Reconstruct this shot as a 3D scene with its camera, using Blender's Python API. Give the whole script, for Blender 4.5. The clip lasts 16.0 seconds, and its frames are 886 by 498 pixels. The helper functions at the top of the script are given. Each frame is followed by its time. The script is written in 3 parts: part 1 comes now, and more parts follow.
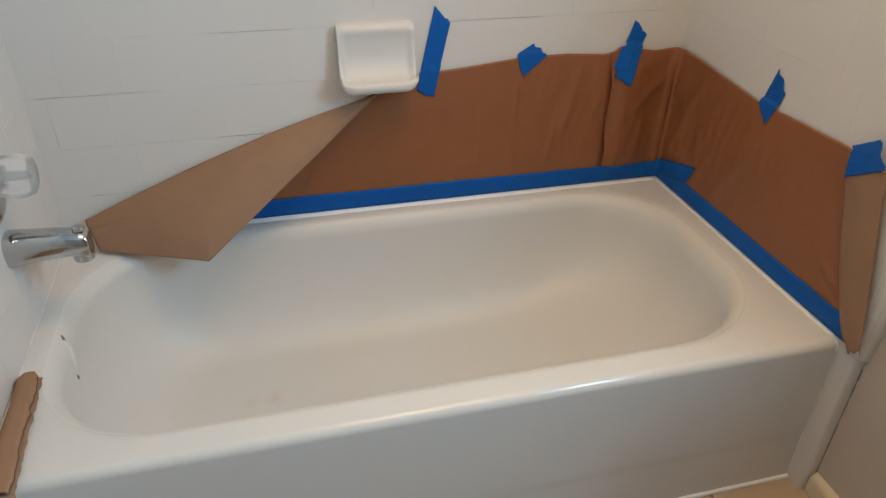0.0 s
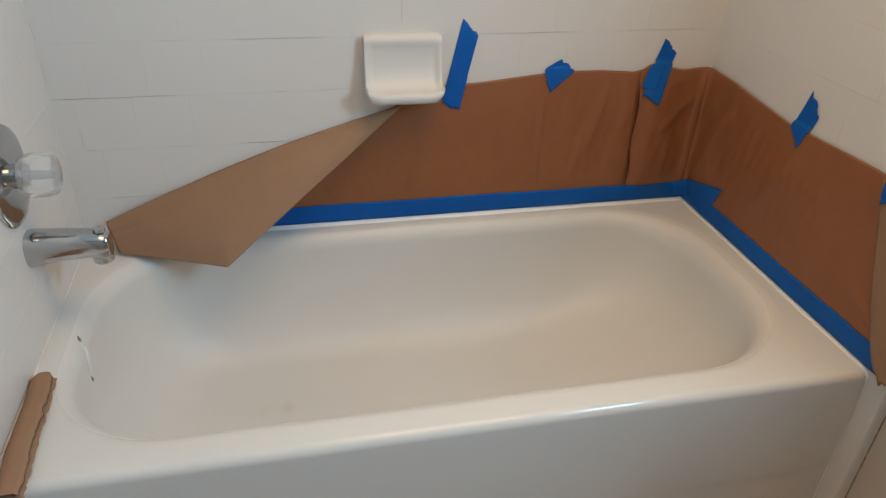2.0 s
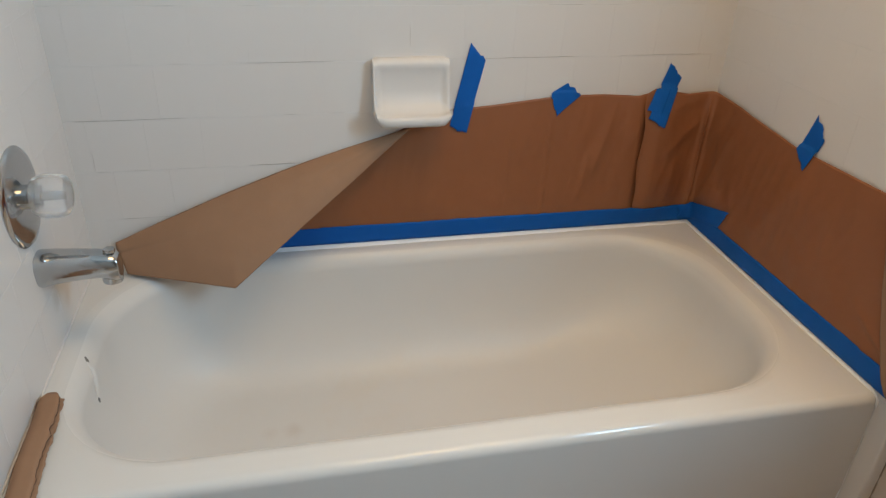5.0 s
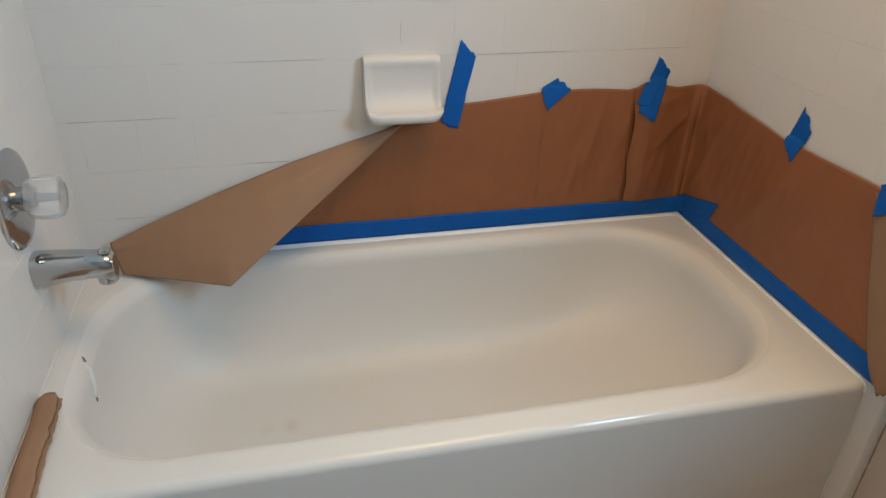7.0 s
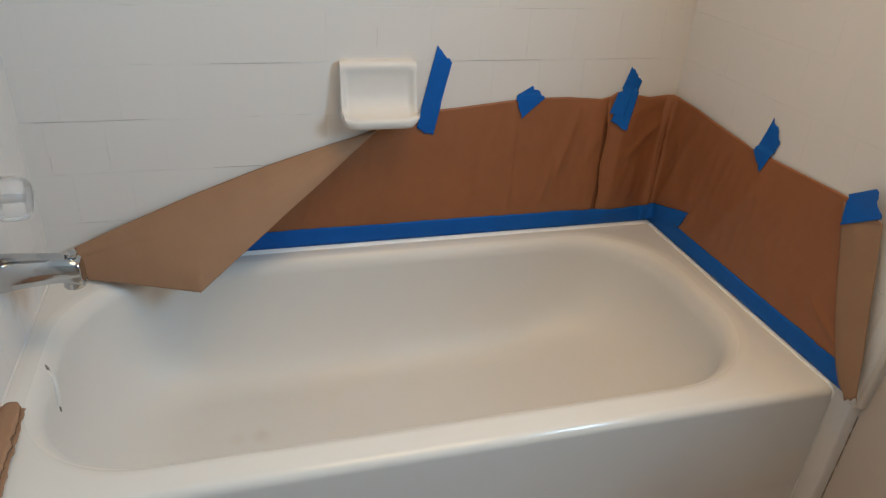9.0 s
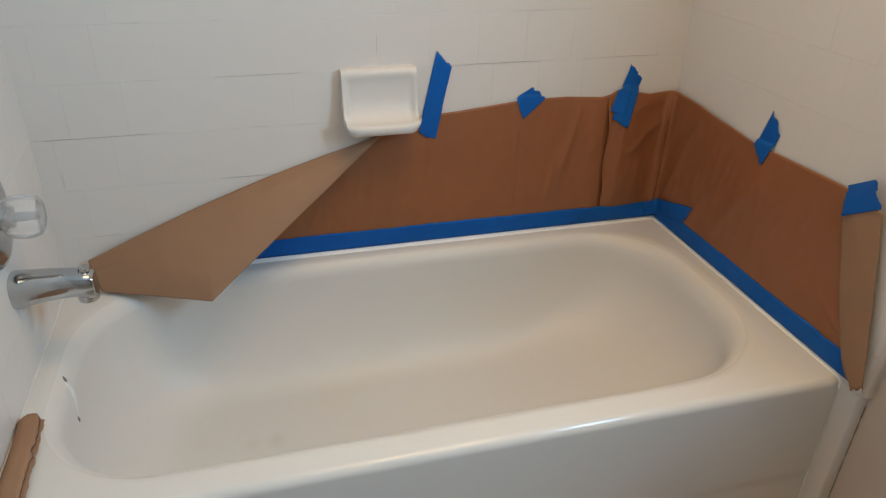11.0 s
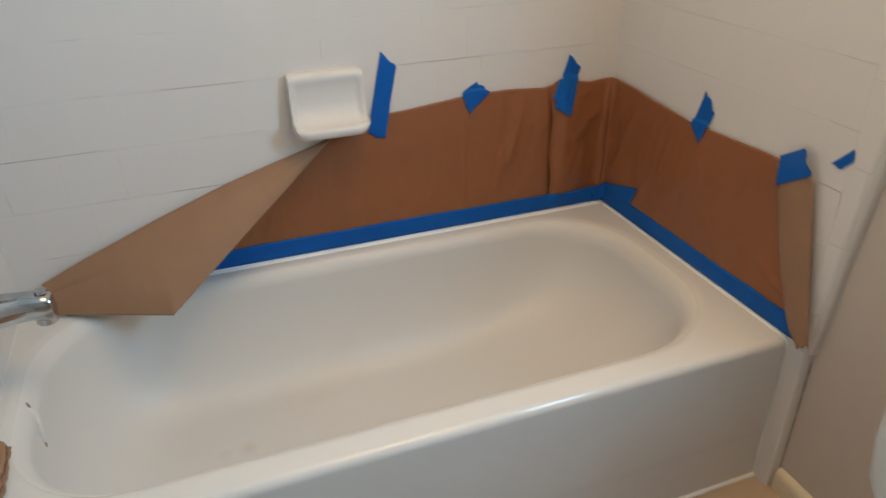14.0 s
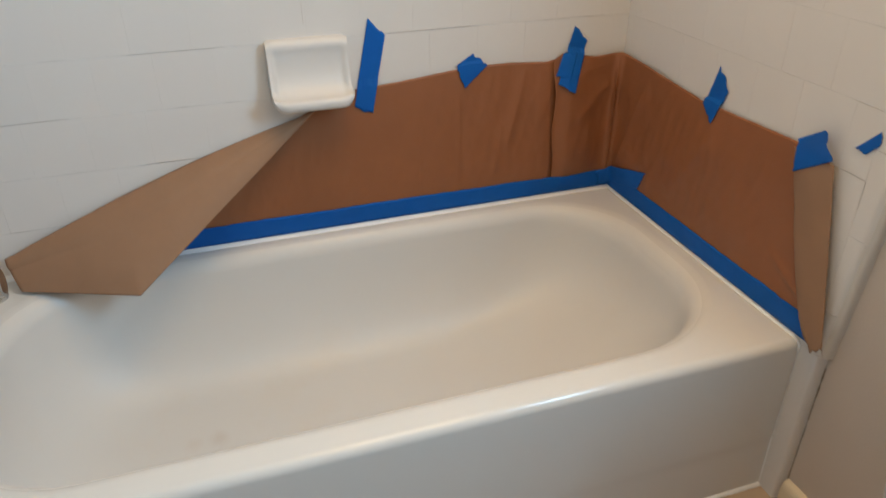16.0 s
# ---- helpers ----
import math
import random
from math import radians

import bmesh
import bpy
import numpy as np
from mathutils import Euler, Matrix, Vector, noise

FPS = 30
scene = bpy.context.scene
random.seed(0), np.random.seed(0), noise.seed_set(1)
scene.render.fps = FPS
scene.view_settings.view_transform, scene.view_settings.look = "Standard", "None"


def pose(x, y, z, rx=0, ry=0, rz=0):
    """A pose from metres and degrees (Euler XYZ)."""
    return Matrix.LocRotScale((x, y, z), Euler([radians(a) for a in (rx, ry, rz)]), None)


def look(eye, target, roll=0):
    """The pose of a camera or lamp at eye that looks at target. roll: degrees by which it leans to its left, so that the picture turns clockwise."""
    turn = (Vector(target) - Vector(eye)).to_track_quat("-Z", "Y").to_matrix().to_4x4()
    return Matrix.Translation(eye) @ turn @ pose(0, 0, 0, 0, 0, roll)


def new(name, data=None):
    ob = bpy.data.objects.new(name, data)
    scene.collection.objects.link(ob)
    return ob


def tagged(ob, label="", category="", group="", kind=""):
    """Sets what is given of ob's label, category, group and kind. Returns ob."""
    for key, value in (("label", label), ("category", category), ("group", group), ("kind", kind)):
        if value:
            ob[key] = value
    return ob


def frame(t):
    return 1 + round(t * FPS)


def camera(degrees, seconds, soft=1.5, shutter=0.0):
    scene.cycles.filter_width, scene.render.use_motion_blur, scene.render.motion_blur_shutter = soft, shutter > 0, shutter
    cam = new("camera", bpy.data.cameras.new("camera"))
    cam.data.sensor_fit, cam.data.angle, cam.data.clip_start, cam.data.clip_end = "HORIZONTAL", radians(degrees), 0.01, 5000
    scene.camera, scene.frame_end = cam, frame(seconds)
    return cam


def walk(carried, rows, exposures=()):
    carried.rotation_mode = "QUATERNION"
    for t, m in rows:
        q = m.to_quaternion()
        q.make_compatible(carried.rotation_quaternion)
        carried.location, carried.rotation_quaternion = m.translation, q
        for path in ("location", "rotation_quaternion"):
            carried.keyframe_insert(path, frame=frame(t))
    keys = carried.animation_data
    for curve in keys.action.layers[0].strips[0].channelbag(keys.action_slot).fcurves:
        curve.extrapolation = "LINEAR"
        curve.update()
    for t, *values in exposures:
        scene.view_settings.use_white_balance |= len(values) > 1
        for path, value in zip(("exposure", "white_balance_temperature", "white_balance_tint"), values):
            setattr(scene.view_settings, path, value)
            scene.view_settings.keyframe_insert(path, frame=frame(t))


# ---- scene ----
cam = camera(64.3, 16.0, soft=1.3, shutter=0.5)
PATH = [
    (0, (0.494, -1.512, 1.227), (0.935, 0.116, 0.153), 1.2),
    (0.5, (0.492, -1.505, 1.226), (0.909, 0.126, 0.146), 1.6),
    (1, (0.492, -1.502, 1.225), (0.882, 0.139, 0.149), 1.6),
    (1.5, (0.489, -1.493, 1.216), (0.885, 0.155, 0.154), 2.0),
    (2, (0.488, -1.494, 1.217), (0.89, 0.165, 0.174), 2.4),
    (2.5, (0.492, -1.497, 1.22), (0.886, 0.173, 0.193), 1.8),
    (3, (0.492, -1.495, 1.22), (0.875, 0.175, 0.187), 1.8),
    (3.5, (0.48, -1.494, 1.216), (0.866, 0.184, 0.199), 2.0),
    (6, (0.477, -1.499, 1.215), (0.877, 0.199, 0.236), 2.4),
    (6.5, (0.472, -1.501, 1.215), (0.861, 0.2, 0.238), 2.0),
    (7, (0.479, -1.508, 1.223), (0.891, 0.176, 0.225), 1.8),
    (7.5, (0.461, -1.499, 1.219), (0.946, 0.167, 0.225), 2.7),
    (8, (0.452, -1.495, 1.218), (0.987, 0.161, 0.231), 3.6),
    (8.5, (0.449, -1.495, 1.21), (0.973, 0.172, 0.237), 4.1),
    (11, (0.467, -1.516, 1.229), (0.946, 0.164, 0.255), 1.4),
    (11.5, (0.457, -1.508, 1.22), (0.926, 0.184, 0.262), 1.5),
    (12, (0.464, -1.512, 1.231), (0.904, 0.195, 0.286), 0.7),
    (12.5, (0.46, -1.518, 1.225), (0.9, 0.193, 0.288), 1.0),
    (13, (0.47, -1.522, 1.234), (0.929, 0.197, 0.321), 0.7),
    (13.5, (0.461, -1.533, 1.226), (0.967, 0.161, 0.292), 1.0),
    (14, (0.447, -1.543, 1.23), (1.053, 0.098, 0.261), -0.8),
    (14.5, (0.452, -1.56, 1.208), (1.163, 0.002, 0.18), -0.4),
    (15, (0.479, -1.551, 1.2), (1.101, 0.022, 0.132), -0.7),
    (15.5, (0.551, -1.502, 1.183), (1.128, 0.085, 0.112), -0.6),
    (16, (0.551, -1.48, 1.178), (1.088, 0.161, 0.169), -0.4),
]
walk(cam, [(t, look(eye, target, roll)) for t, eye, target, roll in PATH],
     [(0, 0.0), (14.0, 0.0), (14.5, 0.04), (15.0, 0.06), (15.5, 0.16), (16.0, 0.16)])

# ---------------------------------------------------------------- plan, metres
LEFT, RIGHT, RIM = 0.027, 1.498, 0.378      # tiled faces of the alcove, height of the tub's rim
FRONT = -0.704                               # face of the tub's apron
TILE_END, PAINT_X = -0.750, 1.521            # edge of the tiled end wall, face of the painted wall
ROOM_Y, ROOM_Z = -2.75, 2.20
PITCH = 0.113

# ---------------------------------------------------------------- world, daylight
world = bpy.data.worlds.new("world")
scene.world = world
world.use_nodes = True
wn = world.node_tree.nodes
sky = wn.new("ShaderNodeTexSky")
sky.sky_type, sky.sun_disc = "NISHITA", False
sky.sun_elevation, sky.sun_rotation = radians(50), radians(200)
wn["Background"].inputs["Strength"].default_value = 0.12
world.node_tree.links.new(sky.outputs[0], wn["Background"].inputs["Color"])

WIN_Y0, WIN_Y1, WIN_Z0, WIN_Z1 = -1.68, -1.14, 1.24, 1.78


def area_lamp(name, m, sx, sy, watts, colour):
    data = bpy.data.lights.new(name, "AREA")
    data.shape, data.size, data.size_y, data.energy, data.color = "RECTANGLE", sx, sy, watts, colour
    ob = new(name, data)
    ob.matrix_world = m
    return ob


area_lamp("window_daylight", look((PAINT_X + 0.03, (WIN_Y0 + WIN_Y1) / 2, (WIN_Z0 + WIN_Z1) / 2),
                                  (0, (WIN_Y0 + WIN_Y1) / 2, (WIN_Z0 + WIN_Z1) / 2)),
          WIN_Y1 - WIN_Y0 - 0.08, WIN_Z1 - WIN_Z0 - 0.08, 22.0, (0.44, 0.735, 1.0))
# Fill light added overhead to warm the right end; no lamp known there.
WARM_FILL = (1.00, -0.76, ROOM_Z)
glow = area_lamp("added_warm_fill_glow", look((WARM_FILL[0], WARM_FILL[1], ROOM_Z - 0.075), (WARM_FILL[0], WARM_FILL[1], 0)), 0.90, 0.90, 4.6, (1.0, 0.62, 0.21)).data
glow.shape, glow.spread = "DISK", radians(116)       # added fill, unseen: its beam falls off to the sides


# ---------------------------------------------------------------- materials
def material(name, colour, rough=0.5, metal=0.0, spec=0.5, coat=0.0, vary=0.0, scale=8.0, stain=None, stain_scale=3.0,
             stain_lo=0.5, stain_hi=0.75, bump=0.0, bump_scale=60.0, rough_vary=0.0, per_object=0.0, stretch=(1, 1, 1), spots=()):
    """A surface with tone variation at two scales, optional stains, fine relief and uneven gloss."""
    mat = bpy.data.materials.new(name)
    mat.use_nodes = True
    nt = mat.node_tree
    b = nt.nodes["Principled BSDF"]
    b.inputs["Roughness"].default_value = rough
    b.inputs["Metallic"].default_value = metal
    b.inputs["Specular IOR Level"].default_value = spec
    b.inputs["Coat Weight"].default_value = coat
    b.inputs["Coat Roughness"].default_value = 0.12
    geo = nt.nodes.new("ShaderNodeNewGeometry")
    mapping = nt.nodes.new("ShaderNodeMapping")
    mapping.inputs["Scale"].default_value = stretch
    nt.links.new(geo.outputs["Position"], mapping.inputs["Vector"])

    def noise_of(s, detail=4.0, rough_=0.55):
        n = nt.nodes.new("ShaderNodeTexNoise")
        n.inputs["Scale"].default_value, n.inputs["Detail"].default_value, n.inputs["Roughness"].default_value = s, detail, rough_
        nt.links.new(mapping.outputs[0], n.inputs["Vector"])
        return n.outputs["Fac"]

    def remap(src, a, b_, lo, hi):
        m = nt.nodes.new("ShaderNodeMapRange")
        for k, v in (("From Min", a), ("From Max", b_), ("To Min", lo), ("To Max", hi)):
            m.inputs[k].default_value = v
        nt.links.new(src, m.inputs["Value"])
        return m.outputs[0]

    def mixed(fac, a, c):
        m = nt.nodes.new("ShaderNodeMix")
        m.data_type = "RGBA"
        nt.links.new(fac, m.inputs["Factor"])
        for sock, v in ((m.inputs[6], a), (m.inputs[7], c)):
            if isinstance(v, tuple):
                sock.default_value = (*v, 1)
            else:
                nt.links.new(v, sock)
        return m.outputs[2]

    out = None
    if vary:
        big = mixed(remap(noise_of(scale * 0.2), 0.3, 0.7, 0, 1), tuple(c * (1 - vary) for c in colour), tuple(min(1, c * (1 + vary)) for c in colour))
        out = mixed(remap(noise_of(scale * 3), 0.3, 0.7, 0, 0.5), big, tuple(c * (1 - vary * 0.8) for c in colour))
    if per_object:
        info = nt.nodes.new("ShaderNodeObjectInfo")
        out = mixed(remap(info.outputs["Random"], 0, 1, 0, 1), out if out is not None else tuple(colour), tuple(c * (1 - per_object) for c in colour))
    if stain:
        out = mixed(remap(noise_of(stain_scale, 6.0, 0.65), stain_lo, stain_hi, 0, 1), out if out is not None else tuple(colour), stain)
    for centre, radius, tint, most in spots:          # single smudges, with a ragged outline
        away = nt.nodes.new("ShaderNodeVectorMath")
        away.operation = "DISTANCE"
        nt.links.new(geo.outputs["Position"], away.inputs[0])
        away.inputs[1].default_value = centre
        ragged = nt.nodes.new("ShaderNodeMath")
        ragged.operation = "MULTIPLY_ADD"
        nt.links.new(noise_of(28.0), ragged.inputs[0])
        ragged.inputs[1].default_value = radius * 1.2
        nt.links.new(away.outputs["Value"], ragged.inputs[2])
        out = mixed(remap(ragged.outputs[0], radius * 0.7, radius * 1.6, most, 0.0), out if out is not None else tuple(colour), tint)
    if out is None:
        b.inputs["Base Color"].default_value = (*colour, 1)
    else:
        nt.links.new(out, b.inputs["Base Color"])
    if rough_vary:
        nt.links.new(remap(noise_of(scale), 0.3, 0.7, max(0.02, rough - rough_vary), rough + rough_vary), b.inputs["Roughness"])
    if bump:
        bn = nt.nodes.new("ShaderNodeBump")
        bn.inputs["Strength"].default_value, bn.inputs["Distance"].default_value = 1.0, bump
        nt.links.new(noise_of(bump_scale), bn.inputs["Height"])
        nt.links.new(bn.outputs[0], b.inputs["Normal"])
    return mat


M_TILE = material("white_glazed_tile", (0.720, 0.677, 0.640), 0.34, vary=0.012, scale=9, bump=0.00025, bump_scale=7, rough_vary=0.05, per_object=0.012,
                  spots=(((LEFT, -0.272, 0.462), 0.030, (0.50, 0.42, 0.33), 0.40), ((LEFT, -0.215, 0.425), 0.022, (0.55, 0.48, 0.40), 0.35)))
M_EDGE = material("overpainted_edge_glaze", (0.64, 0.585, 0.53), 0.5, vary=0.04, scale=10, bump=0.0004, bump_scale=60)
M_GROUT = material("painted_grout", (0.73, 0.695, 0.66), 0.7, vary=0.03, stain=(0.30, 0.25, 0.215), stain_scale=5.0, stain_lo=0.50, stain_hi=0.70)
M_GROUT_CLEAN = material("clean_painted_grout", (0.73, 0.695, 0.66), 0.7, vary=0.03, stain=(0.45, 0.41, 0.37), stain_scale=6.0, stain_lo=0.60, stain_hi=0.75)
M_PAINT = material("taupe_wall_paint", (0.55, 0.47, 0.405), 0.75, vary=0.03, scale=6, bump=0.0004, bump_scale=180)
M_CEIL = material("white_ceiling_paint", (0.78, 0.76, 0.72), 0.9, vary=0.02, bump=0.0004, bump_scale=120)
M_FLOOR = material("tan_floor_tile", (0.50, 0.375, 0.275), 0.45, vary=0.12, scale=12, stain=(0.42, 0.30, 0.20), stain_scale=9, bump=0.0004, bump_scale=70, per_object=0.08)
M_FGROUT = material("brown_floor_grout", (0.27, 0.19, 0.13), 0.9, vary=0.15, scale=40, bump=0.0005, bump_scale=200)
M_BASE = material("cream_baseboard_paint", (0.66, 0.57, 0.43), 0.5, vary=0.06, scale=10, stain=(0.46, 0.36, 0.24), stain_scale=14, stain_lo=0.58, stain_hi=0.8, bump=0.0003, bump_scale=90)
ENAMEL = (0.700, 0.672, 0.636)
M_TUB = material("white_bathtub_enamel", ENAMEL, 0.18, spec=0.5, vary=0.008, scale=4)
M_APRON = material("white_apron_enamel", ENAMEL, 0.20, vary=0.008, scale=4)
M_BASIN = material("etched_cream_enamel", ENAMEL, 0.46, vary=0.008, scale=4, stain=(0.70, 0.62, 0.52), stain_scale=2.2, stain_lo=0.62, stain_hi=0.95,
                   spots=(((0.438, -0.298, 0.085), 0.030, (0.50, 0.40, 0.31), 0.28), ((0.385, -0.302, 0.085), 0.022, (0.55, 0.46, 0.38), 0.20)))
for mat in (M_TUB, M_BASIN):                          # glossy on the rim, etched dull by use in the basin
    nt = mat.node_tree
    geo, split, grade = nt.nodes.new("ShaderNodeNewGeometry"), nt.nodes.new("ShaderNodeSeparateXYZ"), nt.nodes.new("ShaderNodeMapRange")
    nt.links.new(geo.outputs["Position"], split.inputs[0])
    nt.links.new(split.outputs["Z"], grade.inputs["Value"])
    for key, value in (("From Min", RIM - 0.014), ("From Max", RIM - 0.0042), ("To Min", 0.46), ("To Max", 0.18)):
        grade.inputs[key].default_value = value
    away, front = nt.nodes.new("ShaderNodeMapRange"), nt.nodes.new("ShaderNodeMath")      # the rolled front edge keeps its gloss
    for key, value in (("From Min", FRONT + 0.035), ("From Max", FRONT + 0.055), ("To Min", 0.18), ("To Max", 0.46)):
        away.inputs[key].default_value = value
    nt.links.new(split.outputs["Y"], away.inputs["Value"])
    front.operation = "MINIMUM"
    nt.links.new(grade.outputs[0], front.inputs[0])
    nt.links.new(away.outputs[0], front.inputs[1])
    nt.links.new(front.outputs[0], nt.nodes["Principled BSDF"].inputs["Roughness"])
M_CAULK = material("white_caulk", (0.90, 0.89, 0.88), 0.45, vary=0.03, scale=60, bump=0.0004, bump_scale=120)
M_DIRT = material("dirty_joint", (0.30, 0.25, 0.20), 0.9, vary=0.2, scale=40)
M_CRACK = material("dirty_hairline", (0.52, 0.46, 0.41), 0.9, vary=0.25, scale=30)
M_DARK = material("dark_chip", (0.20, 0.18, 0.155), 0.8)
M_CERAMIC = material("white_ceramic", (0.68, 0.642, 0.608), 0.45, vary=0.015, scale=12, rough_vary=0.04, bump=0.0002, bump_scale=30)
M_CHROME = material("worn_chrome", (0.52, 0.53, 0.54), 0.10, metal=1.0, vary=0.05, scale=30, rough_vary=0.05, bump=0.00008, bump_scale=90)
M_PAPER = material("brown_kraft_paper", (0.295, 0.108, 0.044), 0.50, spec=0.35, vary=0.12, scale=9, bump=0.0014, bump_scale=22, rough_vary=0.10)
M_PAPER_IN = material("pale_kraft_paper", (0.325, 0.185, 0.110), 0.66, spec=0.25, vary=0.13, scale=8, bump=0.0012, bump_scale=17, rough_vary=0.06)
M_EDGE_LINE = material("dark_edge_line", (0.075, 0.035, 0.020), 0.9, vary=0.2, scale=60)
M_TAPE = material("blue_masking_tape", (0.004, 0.125, 0.50), 0.62, spec=0.22, vary=0.14, scale=16, bump=0.0003, bump_scale=150, rough_vary=0.08)
M_TAPE.node_tree.nodes["Principled BSDF"].inputs["Alpha"].default_value = 0.82      # thin crepe: what lies under it shows through
M_FRAME = material("white_window_paint", (0.78, 0.77, 0.74), 0.45, vary=0.03)
M_WHITEVIT = material("white_vitreous_china", (0.72, 0.72, 0.70), 0.32, vary=0.015, scale=5, rough_vary=0.04)

M_ACRYLIC = bpy.data.materials.new("clear_acrylic")
M_ACRYLIC.use_nodes = True
ab = M_ACRYLIC.node_tree.nodes["Principled BSDF"]
ab.inputs["Transmission Weight"].default_value, ab.inputs["Roughness"].default_value, ab.inputs["IOR"].default_value = 0.80, 0.24, 1.30
ab.inputs["Base Color"].default_value = (0.97, 0.97, 0.97, 1)
M_GLASS = bpy.data.materials.new("window_glass")
M_GLASS.use_nodes = True
gb = M_GLASS.node_tree.nodes["Principled BSDF"]
gb.inputs["Transmission Weight"].default_value, gb.inputs["Roughness"].default_value, gb.inputs["IOR"].default_value = 1.0, 0.0, 1.45


# ---------------------------------------------------------------- mesh helpers
def thing(name, label, category, group="", kind="", at=(0, 0, 0)):
    ob = new(name)
    ob.empty_display_size = 0.05
    ob.location = at
    return tagged(ob, label, category, group, kind)


def part(name, bm, mat, parent=None, label="", smooth=True, angle=40):
    """Links a bmesh as one mesh object, under a thing or a part; the bmesh is in world metres."""
    bmesh.ops.recalc_face_normals(bm, faces=bm.faces)
    for f in bm.faces:
        f.smooth = smooth
    if smooth:
        for e in bm.edges:
            if len(e.link_faces) == 2 and e.calc_face_angle(0) > radians(angle):
                e.smooth = False
    me = bpy.data.meshes.new(name)
    bm.to_mesh(me)
    bm.free()
    me.materials.append(mat)
    ob = new(name, me)
    if parent is not None:
        ob.parent = parent
        off = Vector((0, 0, 0))
        up = parent
        while up is not None:
            off += up.location
            up = up.parent
        me.transform(Matrix.Translation(-off))
    if label:
        ob["label"] = label
    return ob


def box(bm, x0, x1, y0, y1, z0, z1, bevel=0.0, seg=2):
    r = bmesh.ops.create_cube(bm, size=1.0)
    for v in r["verts"]:
        v.co = Vector(((x0 + x1) / 2 + v.co.x * (x1 - x0), (y0 + y1) / 2 + v.co.y * (y1 - y0), (z0 + z1) / 2 + v.co.z * (z1 - z0)))
    if bevel:
        es = list({e for v in r["verts"] for e in v.link_edges})
        bmesh.ops.bevel(bm, geom=es, offset=bevel, segments=seg, affect="EDGES", profile=0.5)
    return bm


def boxed(*a, **k):
    return box(bmesh.new(), *a, **k)


def loft(rings, cap_start=True, cap_end=True, bm=None, closed=True):
    """A skin over rings of equal point counts."""
    bm = bm or bmesh.new()
    vs = [[bm.verts.new(p) for p in ring] for ring in rings]
    n = len(rings[0])
    for a, b in zip(vs, vs[1:]):
        for i in range(n if closed else n - 1):
            j = (i + 1) % n
            bm.faces.new((a[i], a[j], b[j], b[i]))
    if cap_start:
        bm.faces.new(vs[0][::-1])
    if cap_end:
        bm.faces.new(vs[-1])
    return bm


def round_rect(x0, x1, y0, y1, r, z, k=10, m=14):
    """Points of a rounded rectangle in the plane z; r: one radius or four (at x0y0, x1y0, x1y1, x0y1)."""
    rs = (r,) * 4 if isinstance(r, (int, float)) else r
    cs = [(x0, y0, 1, 1, 180), (x1, y0, -1, 1, 270), (x1, y1, -1, -1, 0), (x0, y1, 1, -1, 90)]
    pts = []
    for n, (cx, cy, sx, sy, a0) in enumerate(cs):
        rr = rs[n]
        arc = [(cx + sx * rr + rr * math.cos(radians(a0 + 90 * i / k)), cy + sy * rr + rr * math.sin(radians(a0 + 90 * i / k))) for i in range(k + 1)]
        pts += arc
        nx = cs[(n + 1) % 4]
        r2 = rs[(n + 1) % 4]
        a = radians(nx[4])
        q = (nx[0] + nx[2] * r2 + r2 * math.cos(a), nx[1] + nx[3] * r2 + r2 * math.sin(a))
        pts += [(arc[-1][0] + (q[0] - arc[-1][0]) * i / m, arc[-1][1] + (q[1] - arc[-1][1]) * i / m) for i in range(1, m)]
    return [(x, y, z(x, y) if callable(z) else z) for x, y in pts]


def lathe(profile, m, seg=32, cap=True):
    """A turned body: profile of (radius, height) along local z, set at the pose m."""
    rings = [[m @ Vector((r * math.cos(2 * math.pi * i / seg), r * math.sin(2 * math.pi * i / seg), h)) for i in range(seg)] for r, h in profile]
    return loft(rings, cap, cap)


def tube(points, radius, seg=10, bm=None):
    """A round bar along points; radius: one or one a point."""
    pts = [Vector(p) for p in points]
    rad = [radius] * len(pts) if isinstance(radius, (int, float)) else radius
    rings = []
    for i, p in enumerate(pts):
        d = (pts[min(i + 1, len(pts) - 1)] - pts[max(i - 1, 0)]).normalized()
        u = d.orthogonal().normalized() if i == 0 else (u - d * u.dot(d)).normalized()
        w = d.cross(u)
        rings.append([p + (u * math.cos(2 * math.pi * k / seg) + w * math.sin(2 * math.pi * k / seg)) * rad[i] for k in range(seg)])
    return loft(rings, bm=bm)


def sheet(fn, nu, nv, thick=0.0):
    """A sheet over the unit square by fn(u, v)."""
    bm = bmesh.new()
    g = [[bm.verts.new(fn(i / nu, j / nv)) for j in range(nv + 1)] for i in range(nu + 1)]
    for i in range(nu):
        for j in range(nv):
            bm.faces.new((g[i][j], g[i + 1][j], g[i + 1][j + 1], g[i][j + 1]))
    return bm


def solid(ob, t, offset=0.0):
    m = ob.modifiers.new("thickness", "SOLIDIFY")
    m.thickness, m.offset = t, offset
    return ob


def smooth01(x):
    x = min(1, max(0, x))
    return x * x * (3 - 2 * x)


